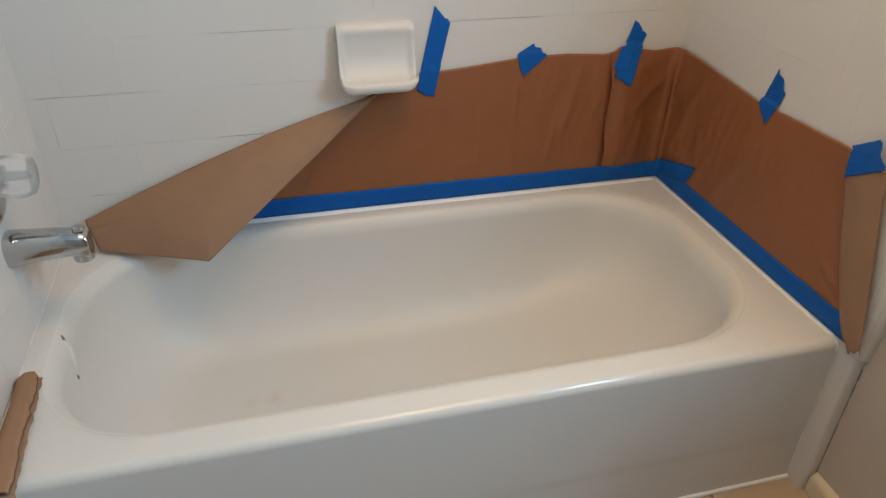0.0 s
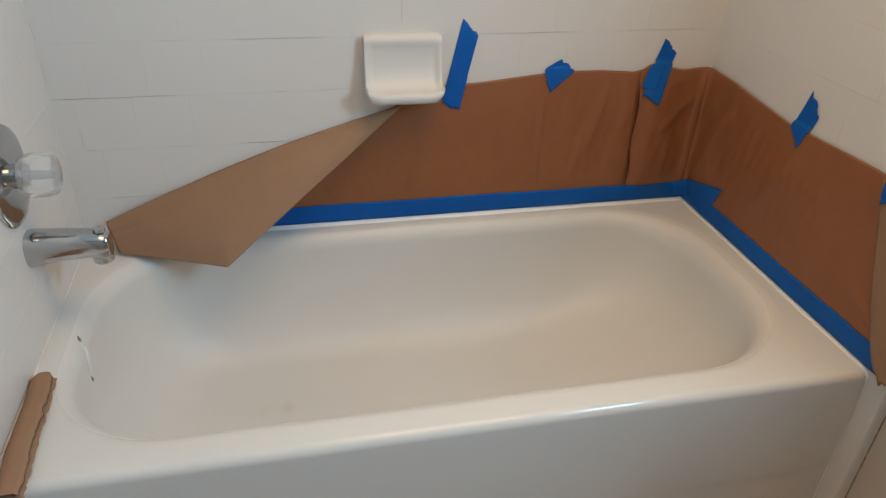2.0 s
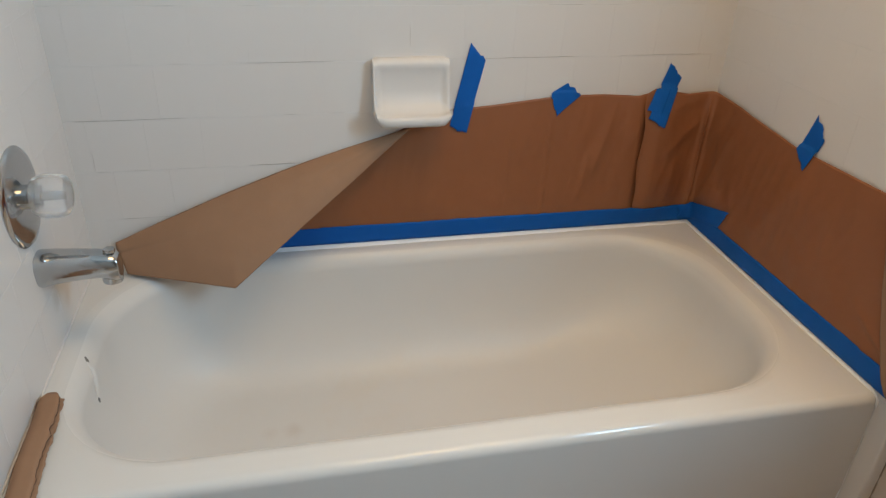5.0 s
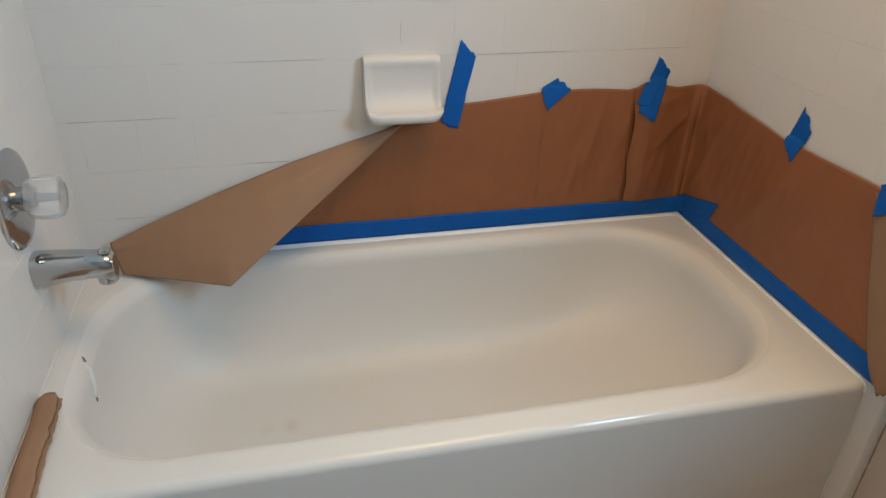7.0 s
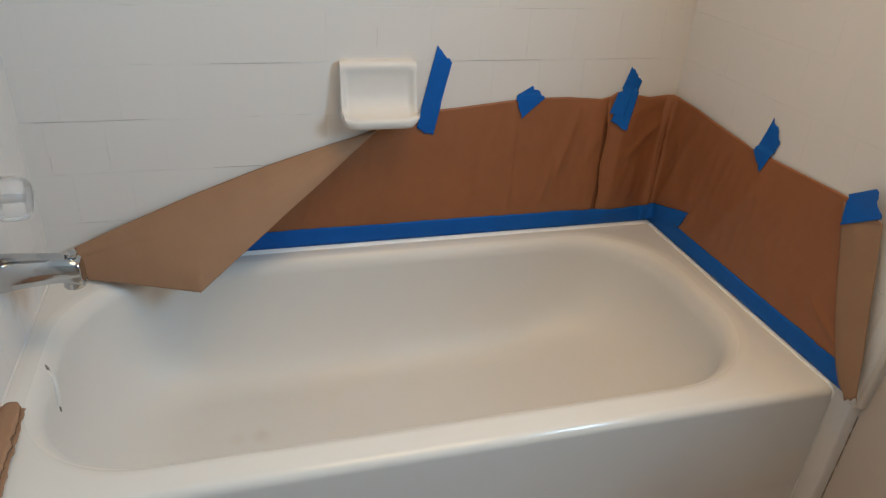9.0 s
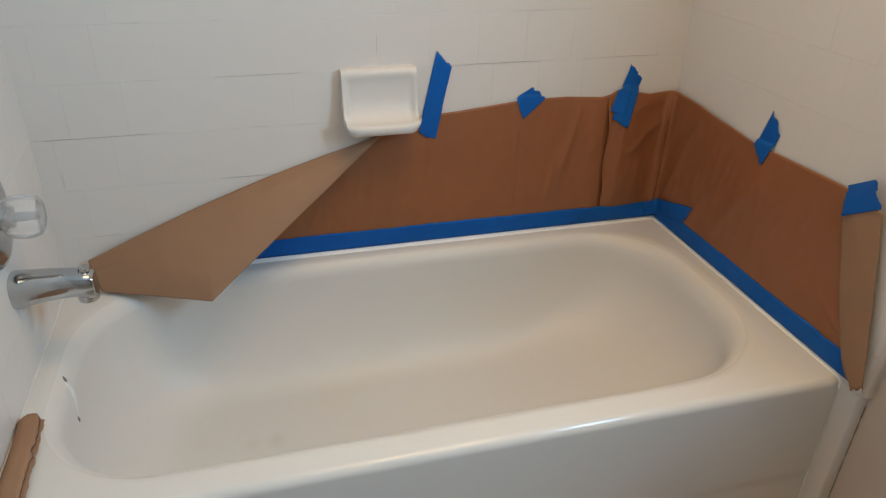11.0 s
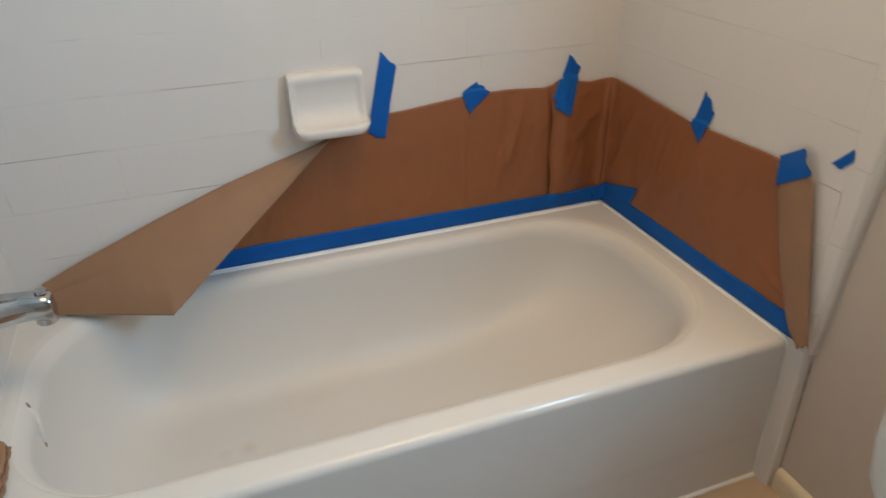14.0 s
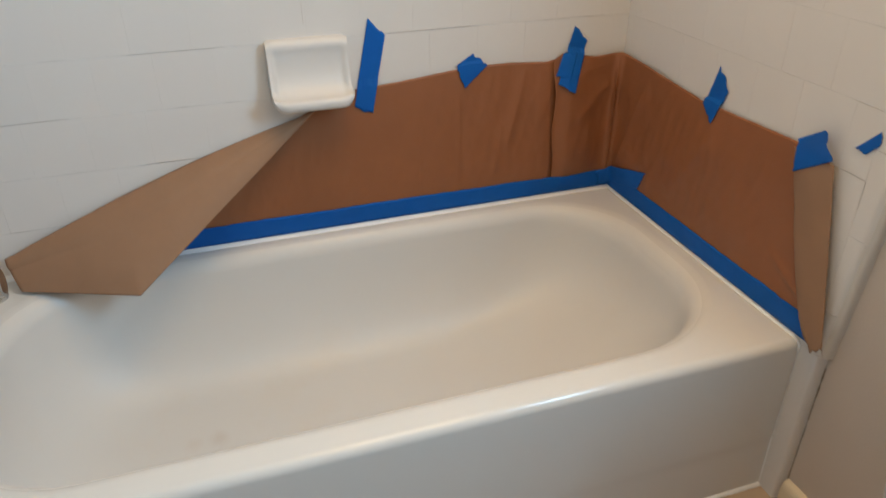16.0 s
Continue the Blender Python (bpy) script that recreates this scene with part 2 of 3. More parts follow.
# ---------------------------------------------------------------- structure
wall_back = tagged(part("wall_back", boxed(LEFT - 0.12, RIGHT + 0.12, 0.0006, 0.12, 0, ROOM_Z), M_GROUT),
                   "white glazed square wall tiles in running bond with faint joints", "wall", kind="structure")
wall_left = tagged(part("wall_left", boxed(LEFT - 0.12, LEFT - 0.0004, ROOM_Y, 0.0, 0, ROOM_Z), M_GROUT_CLEAN),
                   "white tiled faucet wall catching bluish daylight", "wall", kind="structure")
wall_right = tagged(part("wall_right", boxed(RIGHT + 0.0006, PAINT_X - 0.002, -0.735, 0.0, 0, 1.86), M_GROUT_CLEAN),
                    "white tiled end wall with rounded edge tiles", "wall", kind="structure")

def pierced(x0, x1, outer, hole):
    """An upright slab between x0 and x1 with one opening through it; outer, hole: y0, y1, z0, z1."""
    bm = bmesh.new()
    quad = lambda x, q: [bm.verts.new((x, y, z)) for y, z in ((q[0], q[2]), (q[1], q[2]), (q[1], q[3]), (q[0], q[3]))]
    a, b, c, d = quad(x0, outer), quad(x0, hole), quad(x1, outer), quad(x1, hole)
    for k in range(4):
        n = (k + 1) % 4
        for f in ((a[k], a[n], b[n], b[k]), (c[k], d[k], d[n], c[n]), (a[k], c[k], c[n], a[n]), (b[k], b[n], d[n], d[k])):
            bm.faces.new(f)
    return bm


bm = pierced(PAINT_X, PAINT_X + 0.12, (ROOM_Y, 0.12, 0, ROOM_Z), (WIN_Y0, WIN_Y1, WIN_Z0, WIN_Z1))
wall_painted = tagged(part("wall_painted", bm, M_PAINT, smooth=False), "plain taupe painted wall beside the toilet", "wall", kind="structure")
wall_front = tagged(part("wall_front", boxed(LEFT - 0.12, PAINT_X + 0.12, ROOM_Y - 0.12, ROOM_Y, 0, ROOM_Z), M_PAINT),
                    "plain taupe painted bathroom wall", "wall", kind="structure")
wall_cover = tagged(part("wall_side", boxed(LEFT - 0.004, LEFT + 0.004, ROOM_Y, -0.93, 0, ROOM_Z), M_PAINT),
                    "plain taupe painted wall beyond the tiles", "wall", kind="structure")
ceiling = tagged(part("ceiling", boxed(LEFT - 0.12, PAINT_X + 0.12, ROOM_Y - 0.12, 0.12, ROOM_Z, ROOM_Z + 0.1), M_CEIL),
                 "plain white painted ceiling", "ceiling", kind="structure")
floor = tagged(part("floor", boxed(LEFT - 0.12, PAINT_X + 0.12, ROOM_Y - 0.12, 0.12, -0.08, -0.004), M_FGROUT),
               "tan ceramic floor tiles with brown grout", "floor", kind="structure")

window = thing("window_1", "white framed window letting in bluish daylight", "window", kind="structure")
bm = bmesh.new()
for y0, y1, z0, z1 in ((WIN_Y0, WIN_Y0 + 0.04, WIN_Z0, WIN_Z1), (WIN_Y1 - 0.04, WIN_Y1, WIN_Z0, WIN_Z1),
                       (WIN_Y0 + 0.04, WIN_Y1 - 0.04, WIN_Z0, WIN_Z0 + 0.04), (WIN_Y0 + 0.04, WIN_Y1 - 0.04, WIN_Z1 - 0.04, WIN_Z1)):
    box(bm, PAINT_X + 0.045, PAINT_X + 0.095, y0, y1, z0, z1)
part("window_frame", bm, M_FRAME, window)
pane = part("pane", boxed(PAINT_X + 0.068, PAINT_X + 0.072, WIN_Y0 + 0.04, WIN_Y1 - 0.04, WIN_Z0 + 0.04, WIN_Z1 - 0.04), M_GLASS, window)
pane.visible_shadow = False

# painted baseboard along the painted wall, with a rounded top
prof = [(0, 0), (-0.016, 0), (-0.0165, 0.036), (-0.014, 0.047), (-0.007, 0.054), (0, 0.055)]
bm = bmesh.new()
rings = []
for i in range(60):
    y = TILE_END - 0.003 + (ROOM_Y - TILE_END + 0.003) * i / 59
    w = 0.0007 * math.sin(i * 1.9) + 0.0006 * math.sin(i * 0.7 + 1)
    rings.append([(PAINT_X + a + (w if a else 0), y, z + (w if z > 0.01 else 0)) for a, z in prof])
tagged(part("baseboard", loft(rings), M_BASE), "scuffed cream painted baseboard along the painted wall", "baseboard", kind="structure")


# ---------------------------------------------------------------- added warm fill, fixture made up
M_OPAL = bpy.data.materials.new("added_fill_opal")
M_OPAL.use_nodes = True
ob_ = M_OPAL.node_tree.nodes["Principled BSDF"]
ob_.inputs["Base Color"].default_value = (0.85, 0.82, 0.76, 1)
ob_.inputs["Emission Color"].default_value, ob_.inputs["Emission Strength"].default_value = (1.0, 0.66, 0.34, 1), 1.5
lamp = thing("added_warm_fill", "added flat round opal fill lamp, unseen, lit warm", "ceiling lamp", at=WARM_FILL)
part("base", lathe([(0.45, -0.015), (0.455, -0.010), (0.455, 0.0)], pose(*WARM_FILL), 40), M_FRAME, lamp)
part("shade", lathe([(0.03, -0.070), (0.20, -0.066), (0.32, -0.054), (0.40, -0.036), (0.44, -0.015)], pose(*WARM_FILL), 40), M_OPAL, lamp)

# ---------------------------------------------------------------- bathtub
def bathtub():
    tub = thing("bathtub", "white enamelled alcove bathtub with a plain apron", "bathtub", at=((LEFT + RIGHT) / 2, FRONT / 2, 0))
    x0, x1, y0, y1 = LEFT + 0.002, RIGHT - 0.002, FRONT, -0.002
    rings = []
    # rim: from the apron's lip over the rounded edge to the flat rim
    R = 0.017
    rings.append(round_rect(x0, x1, y0, y1, 0.006, RIM - R - 0.0085))
    for a in range(0, 91, 10):
        d = R * (1 - math.cos(radians(a)))
        rings.append([(min(max(x, x0), x1), y, z) for x, y, z in round_rect(x0, x1, y0 + d, y1, 0.006, RIM - R + R * math.sin(radians(a)) - 0.004)])
    # the rim dips a little towards the basin
    opening = (0.070, 1.440, -0.632, -0.040)
    rad = (0.20, 0.235, 0.21, 0.225)
    ox0, ox1, oy0, oy1 = opening

    def inset(d, z, grow=1.0):
        return round_rect(ox0 + d, ox1 - d * grow, oy0 + d * 0.75, oy1 - d * 0.75, tuple(max(0.09, r - d * 0.55) for r in rad), z)
    rings.append(inset(-0.036, RIM - 0.004))
    rings.append(inset(-0.026, RIM - 0.004))
    rim_rings = list(rings)
    lip = 0.040
    for a in range(0, 81, 10):
        d = lip * math.sin(radians(a))
        rings.append(inset(d - 0.024, RIM - 0.0042 - lip * (1 - math.cos(radians(a)))))
    # walls of the basin roll in one wide cove into the floor; the back rest slopes
    base = lip * math.sin(radians(80)) - 0.024
    for k in range(1, 25):
        a = radians(90 * k / 24)
        d = base + 0.175 * (1 - math.cos(a)) ** 1.25
        rings.append(inset(d, RIM - 0.024 - 0.268 * math.sin(a), 1.0 + 1.5 * (k / 24) ** 0.7))
    zb = RIM - 0.292 + 0.038
    for f in (0.8, 0.5, 0.2):
        last = inset(base + 0.175, zb - 0.038, 2.5)
        cx, cy = sum(p[0] for p in last) / len(last), sum(p[1] for p in last) / len(last)
        rings.append([(cx + (x - cx) * f, cy + (y - cy) * f, z - 0.006 * (1 - f)) for x, y, z in last])
    join = len(rim_rings)
    part("rim", loft(rings[:join], cap_start=False, cap_end=False), M_TUB, tub, angle=60)
    part("basin", loft(rings[join - 1:], cap_start=False), M_BASIN, tub, "creamy dull enamel basin", angle=60)
    # apron: a flat face with a shallow toe panel
    prof = [(FRONT, RIM - 0.0255), (FRONT - 0.0002, 0.30), (FRONT - 0.0024, 0.145), (FRONT - 0.0024, 0.138), (FRONT - 0.0014, 0.128), (FRONT - 0.0006, 0.118), (FRONT - 0.0006, 0.108), (FRONT - 0.004, 0.0),
            (FRONT + 0.04, 0.0), (FRONT + 0.04, RIM - 0.0255)]
    rings = [[(x, y, z) for y, z in prof] for x in np.linspace(x0, x1, 12)]
    part("apron", loft(rings), M_APRON, tub, angle=30)
    # a narrow raised line down the faucet end, with dark chips above and below it
    ridge = part("enamel_run", tube([(0.0752, -0.349, 0.3600), (0.0843, -0.356, 0.347), (0.0870, -0.363, 0.330), (0.0876, -0.368, 0.312), (0.0869, -0.372, 0.298)], [0.0030, 0.0052, 0.0056, 0.0052, 0.0030], 14), M_BASIN, tub, "white enamel ridge")
    for pts, r in (([(0.0710, -0.337, 0.3640), (0.0746, -0.343, 0.3605), (0.0792, -0.352, 0.3540)], 0.0036), ([(0.0869, -0.3725, 0.293), (0.0873, -0.3720, 0.287), (0.0877, -0.3712, 0.281)], 0.0034)):
        part("chip", tube(pts, [r * 0.6, r, r * 0.5], 6), M_DARK, ridge, "dark chip in the enamel")
    return tub


bathtub()


def bead(name, pts, r, label, mat=None):
    """A wavering bead of caulk."""
    return tagged(part(name, tube(pts, [r * (1 + 0.25 * noise.noise(Vector(p) * 30)) for p in pts], 8), mat or M_CAULK), label, "caulk", kind="structure")


def fillet(name, a, b, out, w, h, label):
    """A concave bead of caulk smoothed into the angle between wall and rim, from a to b; out: the way off the wall."""
    rings = []
    for k in range(121):
        p = Vector(a).lerp(Vector(b), k / 120)
        e = 1 + 0.18 * noise.noise(p * 14) + 0.10 * noise.noise(p * 45)
        o = Vector(out)
        rings.append([p + o * (w * e * c) + Vector((0, 0, h * e * d)) for c, d in ((-0.2, -0.6), (-0.2, 1.0), (0.08, 1.0), (0.22, 0.62), (0.48, 0.28), (0.82, 0.06), (1.0, -0.12), (1.0, -0.6))])
    return tagged(part(name, loft(rings), M_CAULK, angle=60), label, "caulk", kind="structure")


line = lambda a, b, n=60: [tuple(a[i] + (b[i] - a[i]) * k / n for i in range(3)) for k in range(n + 1)]
fillet("caulk_back", (LEFT + 0.002, 0.0, RIM - 0.003), (RIGHT - 0.002, 0.0, RIM - 0.003), (0, -1, 0), 0.0090, 0.0115, "white caulk bead between bathtub rim and tiles")
fillet("caulk_right", (RIGHT, -0.004, RIM - 0.003), (RIGHT, FRONT + 0.014, RIM - 0.003), (-1, 0, 0), 0.0085, 0.0110, "white caulk bead between bathtub rim and tiles")
bead("caulk_corner", [(RIGHT - 0.003, FRONT + 0.018, RIM - 0.002), (RIGHT - 0.001, FRONT + 0.009, RIM - 0.006), (RIGHT + 0.001, FRONT + 0.004, RIM - 0.014), (RIGHT + 0.001, FRONT + 0.003, RIM - 0.03)], 0.0050, "white caulk bead at the end of the rim")
bead("caulk_left", line((LEFT + 0.001, -0.004, RIM - 0.002), (LEFT + 0.001, FRONT + 0.012, RIM - 0.004)), 0.0024, "thin caulk bead between bathtub rim and faucet wall", M_TILE)
bead("caulk_floor", line((LEFT + 0.004, FRONT - 0.005, 0.002), (RIGHT - 0.002, FRONT - 0.005, 0.002)), 0.0052, "white caulk bead along the foot of the apron")
bead("caulk_apron", line((RIGHT - 0.001, FRONT - 0.003, 0.004), (RIGHT - 0.001, FRONT + 0.002, RIM - 0.03)), 0.0014, "white caulk bead beside the apron")
tagged(part("caulk_edge", tube(line((PAINT_X - 0.0004, TILE_END - 0.0004, 0.0), (PAINT_X - 0.0004, TILE_END - 0.0004, 0.34)), [0.0016 * (0.7 + noise.noise(Vector((0, 0, k * 0.4)))) + 0.0004 for k in range(61)], 6), M_DIRT),
       "thin dirty joint where edge tiles meet the painted wall", "caulk", kind="structure")


# ---------------------------------------------------------------- faucet
def faucet():
    f = thing("bathtub_faucet", "chrome bathtub spout mounted on the tiled wall", "faucet", at=(LEFT, -0.308, 0.545))
    cy, cz = -0.308, 0.545
    prof = [(0.000, 0.0300, 0.0300, 0.000), (0.004, 0.0305, 0.0310, 0.000), (0.030, 0.0285, 0.0285, 0.002), (0.070, 0.0255, 0.0255, 0.003),
            (0.105, 0.0235, 0.0240, 0.002), (0.122, 0.0225, 0.0250, -0.002), (0.133, 0.0215, 0.0260, -0.005), (0.140, 0.0190, 0.0235, -0.006), (0.1425, 0.0140, 0.0180, -0.006)]
    rings = []
    for x, ry, rz, dz in prof:
        ring = []
        for k in range(28):
            a = 2 * math.pi * k / 28
            c, s = math.cos(a), math.sin(a)
            sq = 0.78
            ring.append((LEFT + x * 0.94, cy + 1.05 * ry * math.copysign(abs(c) ** sq, c), cz + dz + 1.05 * rz * math.copysign(abs(s) ** sq, s)))
        rings.append(ring)
    body = part("spout", loft(rings), M_CHROME, f)
    part("nozzle", lathe([(0.013, -0.012), (0.0168, -0.0115), (0.0180, -0.009), (0.0180, 0.012), (0.012, 0.014)], pose(LEFT + 0.116, cy, cz - 0.024), 28), M_CHROME, body)
    part("diverter_knob", lathe([(0.006, 0.0), (0.006, 0.005), (0.0095, 0.0065), (0.0105, 0.010), (0.0100, 0.0135), (0.0070, 0.015), (0.002, 0.0152)], pose(LEFT + 0.119, cy, cz + 0.017), 24), M_CHROME, body)
    return f


def valve():
    cy, cz = -0.308, 0.684
    v = thing("shower_valve", "round chrome valve plate with a clear acrylic knob", "valve", at=(LEFT, cy, cz))
    m = pose(LEFT, cy, cz, 0, 90, 0)
    plate = part("valve_plate", lathe([(0.086, 0.0), (0.0865, 0.002), (0.084, 0.005), (0.074, 0.0075), (0.050, 0.0085), (0.030, 0.0085), (0.022, 0.0095), (0.008, 0.0095)], m, 56), M_CHROME, v)
    for a in (90, 270):
        part("screw", lathe([(0.0038, 0.0), (0.0038, 0.002), (0.002, 0.0028)], m @ pose(0.033 * math.cos(radians(a)), 0.033 * math.sin(radians(a)), 0.0085), 12), M_CHROME, plate)
    part("collar", lathe([(0.021, 0.008), (0.021, 0.018), (0.0185, 0.019), (0.0185, 0.030), (0.013, 0.031), (0.013, 0.038)], m, 32), M_CHROME, v)
    # fluted knob
    rings = []
    for r, h, fl in ((0.017, 0.020, 0), (0.030, 0.022, 0.4), (0.035, 0.028, 1), (0.039, 0.041, 1), (0.039, 0.061, 1), (0.035, 0.072, 0.8), (0.028, 0.077, 0.2), (0.009, 0.077, 0)):
        rings.append([m @ Vector(((r - fl * 0.0018 * (0.5 - 0.5 * math.cos(8 * a))) * math.cos(a), (r - fl * 0.0018 * (0.5 - 0.5 * math.cos(8 * a))) * math.sin(a), h)) for a in np.linspace(0, 2 * math.pi, 64, endpoint=False)])
    knob = part("knob", loft(rings), M_ACRYLIC, v, "clear faceted acrylic knob")
    part("stem", lathe([(0.0075, 0.032), (0.0075, 0.054), (0.006, 0.063), (0.002, 0.064)], m, 16), M_CHROME, knob, "chrome stem seen through the knob")
    return v


faucet()
valve()


# ---------------------------------------------------------------- soap dish
def soap_dish():
    xa, xb, za, zb = 0.657, 0.822, 0.691, 0.827
    xc = (xa + xb) / 2
    d = thing("soap_dish", "white ceramic soap dish set into the tiles", "soap dish", at=(xc, 0, za))
    part("backplate", boxed(xa + 0.002, xb - 0.002, -0.014, 0.006, za + 0.010, zb, bevel=0.006, seg=3), M_CERAMIC, d)
    # scooped tray: section swept across the width, its ends rounded
    sec = [(-0.004, 0.136), (-0.016, 0.138), (-0.026, 0.133), (-0.030, 0.124), (-0.0275, 0.116), (-0.026, 0.104), (-0.027, 0.070), (-0.034, 0.046),
           (-0.050, 0.031), (-0.063, 0.0255), (-0.072, 0.027), (-0.080, 0.028), (-0.086, 0.021), (-0.084, 0.010), (-0.072, 0.002), (-0.045, 0.0), (-0.004, 0.004)]
    rings = []
    w = xb - xa
    for i in range(49):
        u = 0.5 - 0.5 * math.cos(math.pi * i / 48)
        e = min(u, 1 - u) * w
        edge = smooth01(e / 0.014)
        ring = []
        for y, z in sec:
            front = 1 - 0.10 * (1 - smooth01(e / 0.030)) if y < -0.03 else 1
            yy = y * front
            if -0.075 < y < -0.022 and 0.015 < z < 0.125:      # raised side walls
                rim_y = -0.028 - (0.125 - z) / 0.10 * 0.050
                yy = yy + (max(-0.083, rim_y) - yy) * (1 - smooth01((e - 0.003) / 0.014)) * 0.34
            zz = z + (0.004 * (1 - edge) if z < 0.02 else -0.003 * (1 - edge))
            if z < 0.03:                                       # rounded lower corners
                zz += (0.016 if y < -0.03 else 0.008) * (1 - math.sqrt(max(0.0, 1 - (1 - min(1, e / 0.022)) ** 2)))
            ring.append((xa + u * w, yy, za + zz))
        rings.append(ring)
    part("tray", loft(rings), M_CERAMIC, d, angle=70)
    return d


soap_dish()


# ---------------------------------------------------------------- masking paper
RIDGES = ((0.52, 0.45, 0.60, 0.68, 0.030, 0.004), (0.78, 0.44, 0.80, 0.70, 0.030, 0.004), (0.975, 0.44, 0.985, 0.62, 0.008, 0.0025),
          (1.075, 0.44, 1.082, 0.66, 0.006, 0.0035), (1.165, 0.46, 1.185, 0.58, 0.010, 0.004), (1.20, 0.54, 1.250, 0.72, 0.014, 0.006),
          (1.270, 0.38, 1.285, 0.76, 0.030, 0.006))
RIDGES_B = ((1.375, 0.58, 1.46, 0.66, 0.016, 0.005), (1.40, 0.44, 1.41, 0.56, 0.025, 0.004), (1.474, 0.41, 1.486, 0.74, 0.009, 0.009), (1.375, 0.69, 1.47, 0.715, 0.012, 0.004),
            (1.53, 0.45, 1.60, 0.66, 0.016, 0.006), (1.56, 0.43, 1.58, 0.52, 0.02, 0.005), (1.74, 0.46, 1.86, 0.66, 0.03, 0.005), (2.05, 0.45, 2.10, 0.66, 0.02, 0.003))


def relief(s, z, ridges):
    h = 0.0
    for a, b, c, d, w, amp in ridges:
        vx, vz = c - a, d - b
        t = ((s - a) * vx + (z - b) * vz) / (vx * vx + vz * vz)
        q = abs((s - a) * vz - (z - b) * vx) / math.hypot(vx, vz)
        fade = smooth01(t / 0.25 + 0.6) * smooth01((1 - t) / 0.25 + 0.6)
        h += amp * fade * math.exp(-(q / w) ** 1.5)
    h += 0.0035 * (0.5 - abs(noise.noise(Vector((s * 13 + z * 3, z * 3 - s * 2, 9.0))))) + 0.0022 * (0.5 - abs(noise.noise(Vector((s * 26 - z * 9, z * 6 + s * 5, 4.0)))))
    return h + 0.0045 * noise.noise(Vector((s * 6, z * 4, 2.0))) + 0.0020 * noise.noise(Vector((s * 17, z * 8, 5.0))) + 0.0008 * noise.noise(Vector((s * 45, z * 30, 7.0)))


def wrapped(s, z, off, r=0.030):
    """A place at s along the back wall, round the corner and along the end wall; off: distance from the wall."""
    c = RIGHT - r
    if s <= c:
        return (s, -off, z)
    arc = r * math.pi / 2
    if s < c + arc:
        a = (s - c) / r
        return (c + (r - off) * math.sin(a), -r + (r - off) * math.cos(a), z)
    return (RIGHT - off, -r - (s - c - arc), z)


def s_of(y, r=0.030):
    return RIGHT - r + r * math.pi / 2 + (-y - r)


def path_z(s, knots):
    for (a, za), (b, zb) in zip(knots, knots[1:]):
        if s <= b:
            return za + (zb - za) * max(0, (s - a) / (b - a))
    return knots[-1][1]


TOP_A = ((0.30, 0.46), (0.729, 0.668), (0.84, 0.708), (0.926, 0.714), (1.06, 0.728), (1.11, 0.732), (1.20, 0.732), (1.29, 0.726), (1.37, 0.74))
TOP_B = ((1.30, 0.722), (1.33, 0.742), (1.36, 0.738), (1.42, 0.727), (1.487, 0.733), (1.52, 0.729), (1.60, 0.7265), (1.72, 0.7155), (1.80, 0.7085), (2.04, 0.718), (2.30, 0.72))


def envelope(v):
    return min(1, math.sin(math.pi * min(1, max(0, v * 0.94 + 0.03))) * 1.25)


def off_back(s, z):
    """How far the back sheet stands off the tiles."""
    v = (z - 0.402) / (path_z(s, TOP_A) - 0.402)
    s += 0.012 * v
    lifted = 0.006 * smooth01((s - 1.270) / 0.030)          # the edge swells out, then tucks under the corner sheet
    return 0.0030 + (0.004 + relief(s, z, RIDGES) + lifted) * envelope(v) * (1 - 0.92 * smooth01((s - 1.306) / 0.022))


def off_corner(s, z):
    """How far the corner sheet stands off the tiles."""
    v = (z - 0.402) / (path_z(s, TOP_B) - 0.402)
    rise = 1.0
    lip = 0.003 * (1 - smooth01((s - 1.330 + 0.012 * v) / 0.030)) * smooth01((v - 0.06) / 0.15) * smooth01((0.97 - v) / 0.2)     # its free edge stands off
    pucker = 0.006 * math.exp(-(((s - s_of(-0.622)) * 0.75 + (z - 0.455) * 0.66) / 0.007) ** 2) * smooth01((0.52 - z) / 0.06) * smooth01((z - 0.415) / 0.03)
    ramp = 0.019 * smooth01((s - 1.318) / 0.035) * (1 - smooth01((s - 1.358) / 0.095)) + 0.008 * smooth01((s - 1.462) / 0.020) * (1 - smooth01((s - 1.485) / 0.11))
    sag = 0.003 * math.sin(math.pi * smooth01((s - 1.52) / 0.26)) * smooth01((v - 0.8) / 0.2)
    rise *= 1 - 0.75 * smooth01((s - s_of(-0.50)) / 0.08)
    return 0.0042 + min(0.0285, (0.004 + relief(s, z, RIDGES_B) + ramp) * envelope(v) * rise + sag + lip + pucker)


def off_any(s, z):
    """The outermost paper at a place, or the bare tiles."""
    o = 0.0
    if 0.36 < s < 1.330 and z < path_z(s, TOP_A) + 0.004:
        o = off_back(s, z)
    if s > 1.308 and z < path_z(s, TOP_B) + 0.004:
        o = max(o, off_corner(s, z))
    return o


def paper_back():
    def fn(u, v):
        s = 0.36 + (1.338 - 0.36) * u
        z = 0.402 + (path_z(s, TOP_A) - 0.402) * v
        return wrapped(s, z, off_back(s, z))
    ob = part("masking_paper", sheet(fn, 300, 56), M_PAPER, angle=180)
    solid(ob, 0.0004)
    return tagged(ob, "creased brown kraft masking paper taped along the back tiles", "masking paper", "masking paper sheets")


